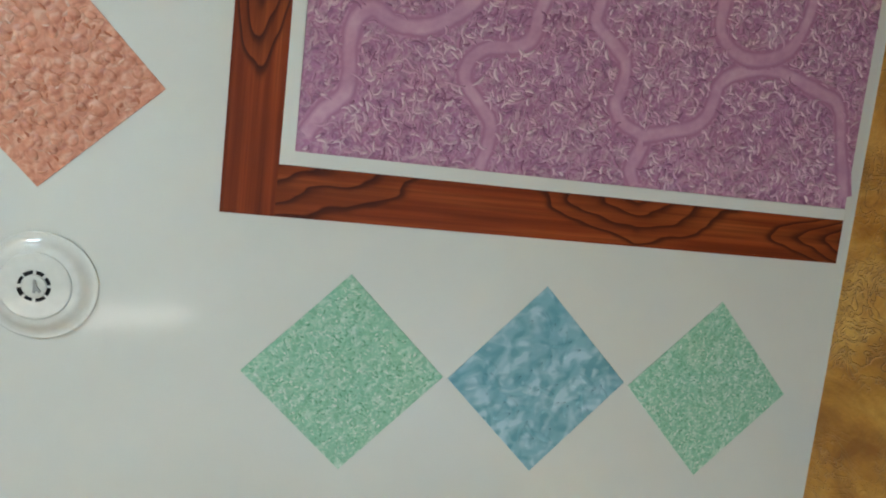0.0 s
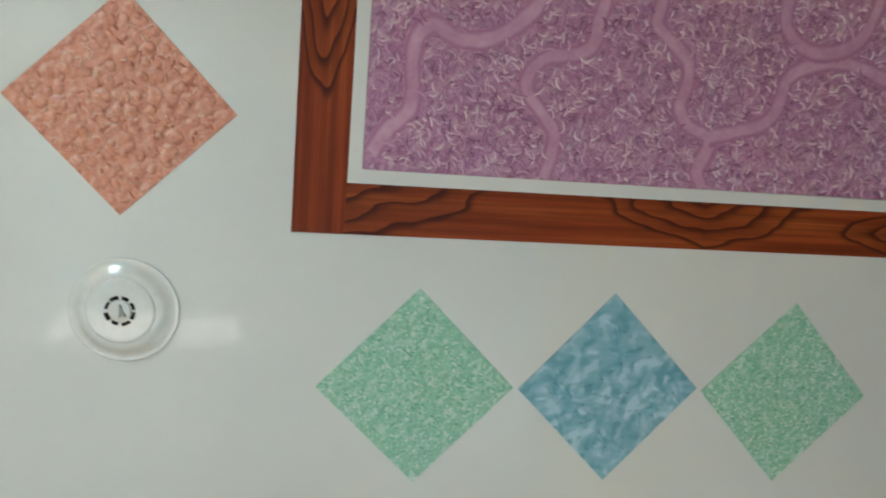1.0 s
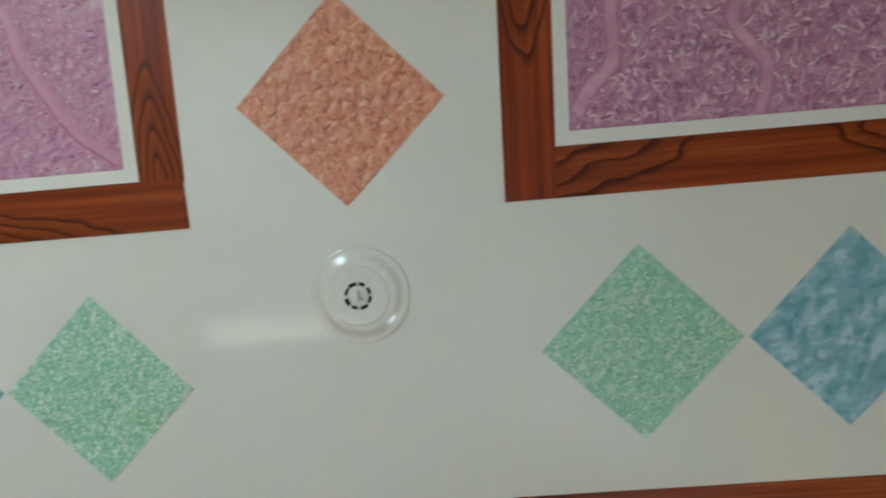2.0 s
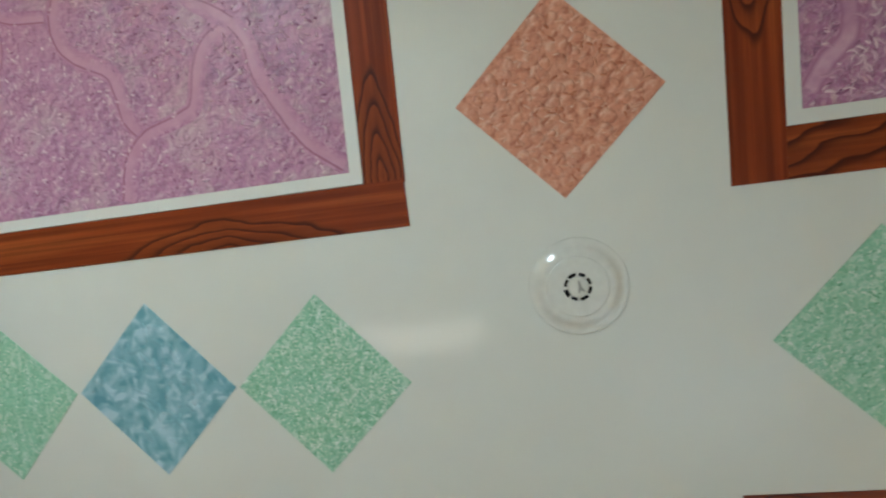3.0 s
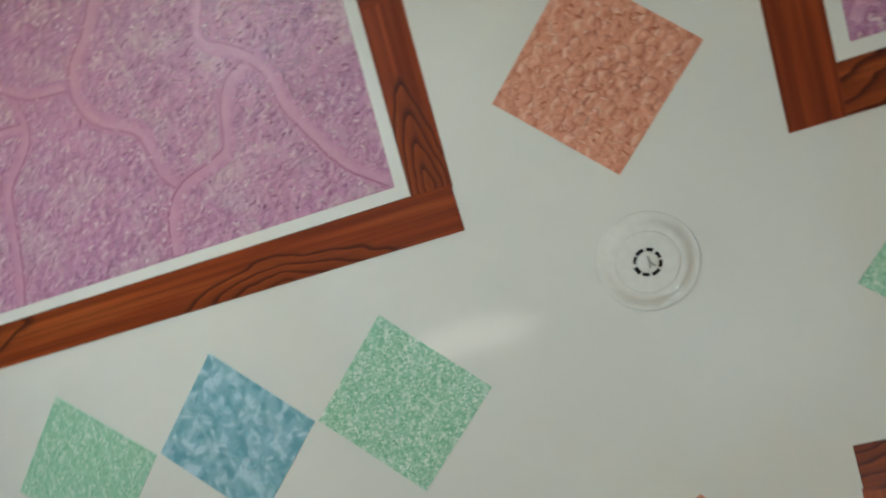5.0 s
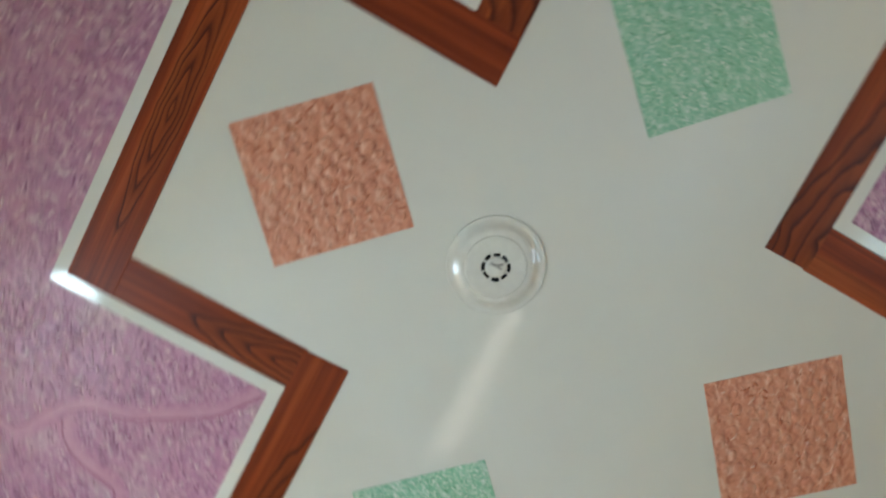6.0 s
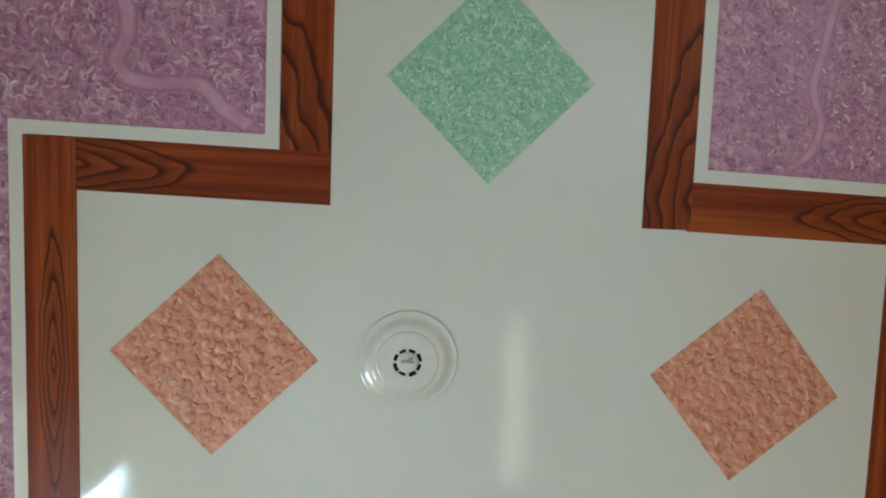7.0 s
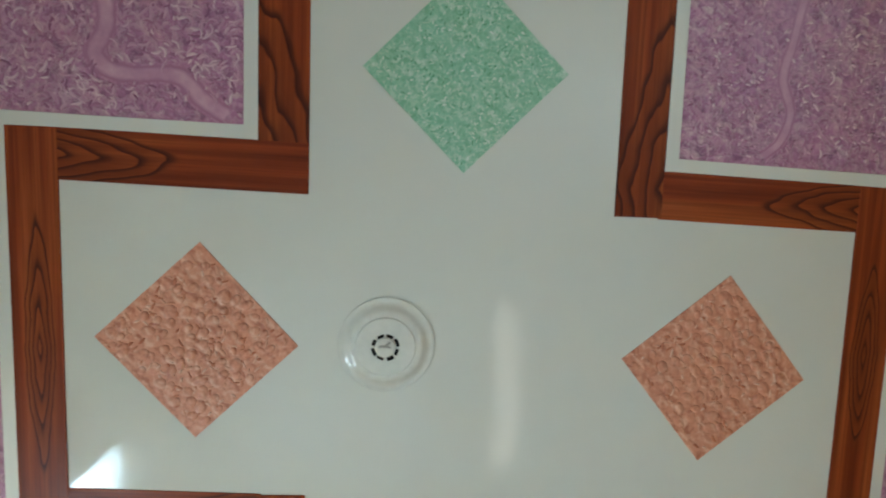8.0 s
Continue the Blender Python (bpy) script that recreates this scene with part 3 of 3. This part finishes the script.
vein(north, [(-0.998, -0.304), (-0.971, -0.393), (-0.922, -0.444), (-0.834, -0.472), (-0.793, -0.495), (-0.771, -0.570), (-0.739, -0.624), (-0.674, -0.657)], 0.028, 0.005, -0.009)
vein(north, [(-0.674, -0.657), (-0.716, -0.688), (-0.766, -0.721), (-0.772, -0.761), (-0.73, -0.85)], 0.024, 0.005, 0.006)
vein(north, [(-0.674, -0.657), (-0.646, -0.612), (-0.633, -0.540), (-0.593, -0.463), (-0.537, -0.374), (-0.464, -0.318)], 0.030, 0.005, 0.010)
vein(north, [(-1.443, -0.302), (-1.410, -0.393), (-1.372, -0.545), (-1.348, -0.589), (-1.285, -0.644), (-1.259, -0.695), (-1.266, -0.772), (-1.283, -0.795), (-1.349, -0.811), (-1.45, -0.86)], 0.026, 0.005, 0.008)
vein(north, [(-1.62, -0.83), (-1.500, -0.797), (-1.441, -0.745), (-1.379, -0.707), (-1.266, -0.692)], 0.024, 0.005, -0.006)
vein(north, [(-1.283, -0.795), (-1.224, -0.758), (-1.126, -0.745)], 0.022, 0.005, 0.006)
vein(south, [(1.16, 0.86), (1.02, 0.893), (0.90, 0.905), (0.82, 0.875), (0.751, 0.858), (0.671, 0.844), (0.600, 0.830), (0.530, 0.853), (0.469, 0.837), (0.434, 0.80)], 0.020, 0.004)


def ridges(name, parent, material, strokes, z, label=""):
    """Many small raised strokes in one mesh: x, y, heading, length, bend, width, height of each; they taper to both ends."""
    verts, faces = [], []
    for x, y, a, length, bend, width, height in strokes:
        first, n = len(verts), 5
        a -= bend * length / 2
        x, y = x - math.cos(a) * length / 2, y - math.sin(a) * length / 2
        for i in range(n + 1):
            k = math.sin(math.pi * (0.06 + 0.88 * i / n)) ** 0.7
            ux, uy = -math.sin(a) * width / 2 * k, math.cos(a) * width / 2 * k
            verts += [(x + ux, y + uy, z), (x + ux * 0.45, y + uy * 0.45, z - height * 0.8 * k), (x - ux * 0.45, y - uy * 0.45, z - height * 0.8 * k), (x - ux, y - uy, z)]
            if i:
                p = first + 4 * (i - 1)
                faces += [(p + j, p + j + 1, p + j + 5, p + j + 4) for j in range(3)]
            x, y, a = x + math.cos(a) * length / n, y + math.sin(a) * length / n, a + bend * length / n
        faces += [(first + 3, first + 2, first + 1, first), tuple(first + 4 * n + j for j in range(4))]
    me = bpy.data.meshes.new(name)
    me.from_pydata(verts, [], faces)
    me.materials.append(material)
    me.polygons.foreach_set("use_smooth", [True] * len(me.polygons))
    ob = new(name, me)
    ob.parent = parent
    if "drift" in parent:
        ob["speckle"], ob["drift"] = parent["speckle"], parent["drift"]
    return tagged(ob, label, kind="stuff")


def relief_strokes(x0, x1, y0, y1, blocked, seed, long_share=0.8, density=5200):
    """Brush strokes of the mauve panels: long curls in the east and round the alcoves, short flecks in the west."""
    r = random.Random(seed)
    cells = {}
    for line, half in VEINS:
        for px, py in line:
            cells.setdefault((int(px // 0.04), int(py // 0.04)), []).append((px, py, half + 0.004))
    out = []
    for _ in range(int((x1 - x0) * (y1 - y0) * density)):
        x, y = r.uniform(x0, x1), r.uniform(y0, y1)
        if blocked(x, y):
            continue
        i, j = int(x // 0.04), int(y // 0.04)
        if any((x - px) ** 2 + (y - py) ** 2 < h * h for u in (i - 1, i, i + 1) for w in (j - 1, j, j + 1) for px, py, h in cells.get((u, w), ())):
            continue
        patch = noise.noise((x * 7, y * 7, 3.0 + seed))
        if x > -0.36 and r.random() < long_share - 0.35 * patch:
            out.append((x, y, r.uniform(0, 6.28), r.uniform(0.012, 0.034), r.choice((-1, 1)) * r.uniform(15, 100), r.uniform(0.0042, 0.0078), r.uniform(0.0016, 0.0034)))
        elif r.random() < 0.62 + 0.7 * patch:
            out.append((x, y, r.uniform(0, 6.28), r.uniform(0.006, 0.015), r.uniform(-90, 90), r.uniform(0.0038, 0.0066), r.uniform(0.0016, 0.0034)))
    return out


for panel, path, side, seed, share in ((north, NORTH, -1, 5, 0.8), (south, SOUTH, 1, 9, 0.0)):
    rim = offset(path, [side * (0.103 + EDGE + 0.009)] * 5)
    bay = (min(rim[1].x, rim[2].x), max(rim[3].x, rim[4].x))
    spread = sorted((rim[0].y, YN + 0.05 if side < 0 else YS - 0.05))
    curls_of_paint = relief_strokes(-1.775, 1.705, *spread, lambda x, y: bay[0] < x < bay[1] and (y - rim[2].y) * side < 0, seed, share)
    ridges("brush_relief", panel, MAUVE_RIDGE, curls_of_paint, H - 0.002, "fine raised pale and dark mauve brush ridges")


def scales_of(parent, half, seed, turn):
    """Rounded scales of an orange tile in staggered rows, in one mesh."""
    r = random.Random(seed)
    verts, faces = [], []
    side = half * math.sqrt(2)
    rows = int(side / 0.0245)
    c, s = math.cos(radians(45)), math.sin(radians(45))
    for row in range(rows):
        v = -side / 2 + 0.0245 * (row + 0.62)
        for col in range(int(side / 0.032) + 1):
            u = -side / 2 + 0.032 * (col + (0.30 if row % 2 else 0.80))
            u, v2 = u + r.uniform(-0.006, 0.006), v + r.uniform(-0.005, 0.005)
            size = r.uniform(0.62, 1.15)
            a, b = 0.0168 * size, 0.0128 * size * r.uniform(0.85, 1.1)
            if max(abs(u) + a, abs(v2) + b) > side / 2 - 0.001 or r.random() < 0.16:
                continue
            lean, tall, first = r.uniform(-0.6, 0.6), r.uniform(0.0020, 0.0042), len(verts)
            for k, z, push in ((1.0, 0.0, 0.0), (0.83, 0.45, 0.11), (0.50, 0.86, 0.28), (0.0, 1.0, 0.38)):
                for i in range(11 if k else 1):
                    t = 2 * math.pi * i / 11
                    du, dv = a * (k * math.cos(t) + push), b * k * math.sin(t)
                    du, dv = du * math.cos(lean) - dv * math.sin(lean), du * math.sin(lean) + dv * math.cos(lean)
                    pu, pv = (u + du, v2 + dv) if not turn else (v2 + dv, u + du)
                    verts.append((pu * c - pv * s, pu * s + pv * c, -0.0014 - tall * z))
            for ring in (0, 11):
                faces += [(first + ring + i, first + ring + (i + 1) % 11, first + ring + 11 + (i + 1) % 11, first + ring + 11 + i) for i in range(11)]
            faces += [(first + 22 + i, first + 22 + (i + 1) % 11, first + 33) for i in range(11)]
    me = bpy.data.meshes.new("scale_relief")
    me.from_pydata(verts, [], faces)
    me.materials.append(ORANGE)
    me.polygons.foreach_set("use_smooth", [True] * len(me.polygons))
    ob = new("scale_relief", me)
    ob.parent = parent
    ob["speckle"], ob["drift"] = parent["speckle"], parent["drift"]
    tagged(ob, "rounded glossy orange scales in staggered rows", kind="stuff")
    chips_of(parent, half, 190, seed, ORANGE_SCALE, 0.022, 0.0075, 0.0034, "thin raised orange creases")


def chips_of(parent, half, count, seed, material, longest, widest, tall, label):
    """Small raised chips strewn over a diamond tile."""
    r = random.Random(seed)
    out = []
    while len(out) < count:
        x, y = r.uniform(-half, half), r.uniform(-half, half)
        length = r.uniform(0.45, 1.0) * longest
        if abs(x) + abs(y) < half - 0.004 - length * 0.6:
            out.append((x, y, r.uniform(0, 6.28), length, r.uniform(-0.9, 0.9) / length, r.uniform(0.6, 1.0) * widest, r.uniform(0.5, 1.0) * tall))
    ridges("chip_relief", parent, material, out, -0.0013, label)


def diamond(name, cx, cy, hx, hy, turn, material, label, group="", speckle=1.0):
    ob = new(name, mesh_from(name, slab([(hx, 0), (0, hy), (-hx, 0), (0, -hy)], -0.0016, 0.0, 0.0005), material))
    ob.matrix_basis = pose(cx, cy, H, 0, 0, turn)
    ob["speckle"], ob["drift"] = speckle, (7.31 * cx + 3.17 * cy + 9.0) % 1.0
    return tagged(ob, label, "decorative tile", group)


ROW = "diamond tiles in a row"
PAIR = "orange diamond tiles"
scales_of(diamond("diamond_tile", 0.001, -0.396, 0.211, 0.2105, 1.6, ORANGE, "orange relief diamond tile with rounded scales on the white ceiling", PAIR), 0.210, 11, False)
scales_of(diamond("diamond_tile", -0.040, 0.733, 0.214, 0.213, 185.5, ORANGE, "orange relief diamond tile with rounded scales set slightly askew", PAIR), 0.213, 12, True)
for cx, cy, hx, hy, turn, speckle in ((0.585, 0.152, 0.211, 0.2135, -0.4, 0.7), (1.013, 0.150, 0.2065, 0.2145, -1.0, 0), (1.435, 0.157, 0.2055, 0.2135, 0.8, 0.9),
                                   (-0.5915, 0.1715, 0.2075, 0.213, 2.8, 1.6), (-1.0155, 0.153, 0.2075, 0.2155, 2.2, 0), (-1.442, 0.1495, 0.2085, 0.2115, -0.8, 0.5)):
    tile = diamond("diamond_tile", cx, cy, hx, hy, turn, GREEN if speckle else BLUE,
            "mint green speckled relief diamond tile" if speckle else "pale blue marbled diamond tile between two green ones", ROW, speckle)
    if speckle:
        chips_of(tile, 0.206, int(520 + 420 * speckle), int(1000 * cx), GREEN_CHIP, 0.012, 0.0055, 0.0018, "small raised green and whitish chips")
    else:
        chips_of(tile, 0.206, 46, int(1000 * cx), BLUE, 0.060, 0.019, 0.0024, "soft winding raised folds")

# ---- ceiling rose ----
rose = tagged(new("ceiling_rose"), "round white plastic ceiling rose with a black slotted ring", "ceiling rose")
rose.location = (0, 0, H)
base = part("base", lathe([(0.1035, 0.0), (0.1034, -0.0034), (0.1027, -0.0042), (0.1012, -0.0043), (0.0990, -0.0038), (0.0930, -0.0045), (0.0880, -0.0063), (0.0840, -0.0086), (0.0800, -0.0112), (0.0760, -0.0131), (0.0720, -0.0139), (0.0680, -0.0142), (0.0, -0.0142)], 96), PLASTIC, rose, smooth=True)
base.location = (0.002, 0.001, 0)
part("cover", lathe([(0.0645, -0.0135), (0.0643, -0.0152), (0.0636, -0.0162), (0.0622, -0.0167), (0.0600, -0.0168), (0.050, -0.0165), (0.034, -0.0163), (0.0305, -0.0163), (0.0, -0.0163)], 96), PLASTIC, rose, smooth=True)
slots = random.Random(4)
for k in range(8):
    bm = bmesh.new()
    n, a0, a1 = 6, 2 * math.pi * (k + slots.uniform(0.04, 0.20)) / 8, 2 * math.pi * (k + slots.uniform(0.80, 0.95)) / 8
    inner, outer = 0.0226 + slots.uniform(-0.0012, 0.0014), 0.0292 + slots.uniform(-0.0012, 0.0010)
    loops = []
    for i in range(n + 1):
        a = a0 + (a1 - a0) * i / n
        loops.append([bm.verts.new((r * math.cos(a), r * math.sin(a), z)) for r, z in ((inner - 0.0005, -0.0162), (inner, -0.0174), (outer, -0.0174), (outer + 0.0005, -0.0162))])
    for p, q in zip(loops, loops[1:]):
        for i in range(3):
            bm.faces.new((p[i], p[i + 1], q[i + 1], q[i]))
    bm.faces.new(loops[0]), bm.faces.new(loops[-1])
    part("slot", bm, BLACK, rose, "black slot in the ring")
part("cap", lathe([(0.0215, -0.0162), (0.0210, -0.0180), (0.0188, -0.0190), (0.0, -0.0194)], 32), PLASTIC, rose, smooth=True)
bm = slab([(0.000, -0.014), (0.0045, -0.013), (0.0055, -0.002), (0.0135, 0.008), (0.011, 0.012), (0.004, 0.005), (0.003, 0.012), (-0.001, 0.012), (0.0005, 0.0)], -0.0217, -0.0192, 0.0006)
part("hook", bm, GREY, rose, "small grey metal hook")

# ---- round hole near the north-west corner, built as a dark disc ----
cover = tagged(new("ceiling_hole"), "dark grey-green disc standing in for a round hole in the mauve panel", "electrical box")
cover.location = (-1.508, -0.905, H - 0.002)
part("rim", lathe([(0.044, 0.0), (0.0438, -0.003), (0.042, -0.004), (0.0395, -0.003), (0.0395, 0.0)], 48), HOLE_DARK, cover, smooth=True)
part("lid", lathe([(0.0393, 0.0), (0.039, -0.0022), (0.030, -0.0028), (0.0, -0.0030)], 48), HOLE_DARK, cover, smooth=True)
part("tab", slab([(-0.034, -0.004), (-0.012, -0.003), (-0.012, 0.003), (-0.034, 0.002)], -0.0052, -0.0025, 0.0008), GREY, cover, "small paler strip on the dark disc")
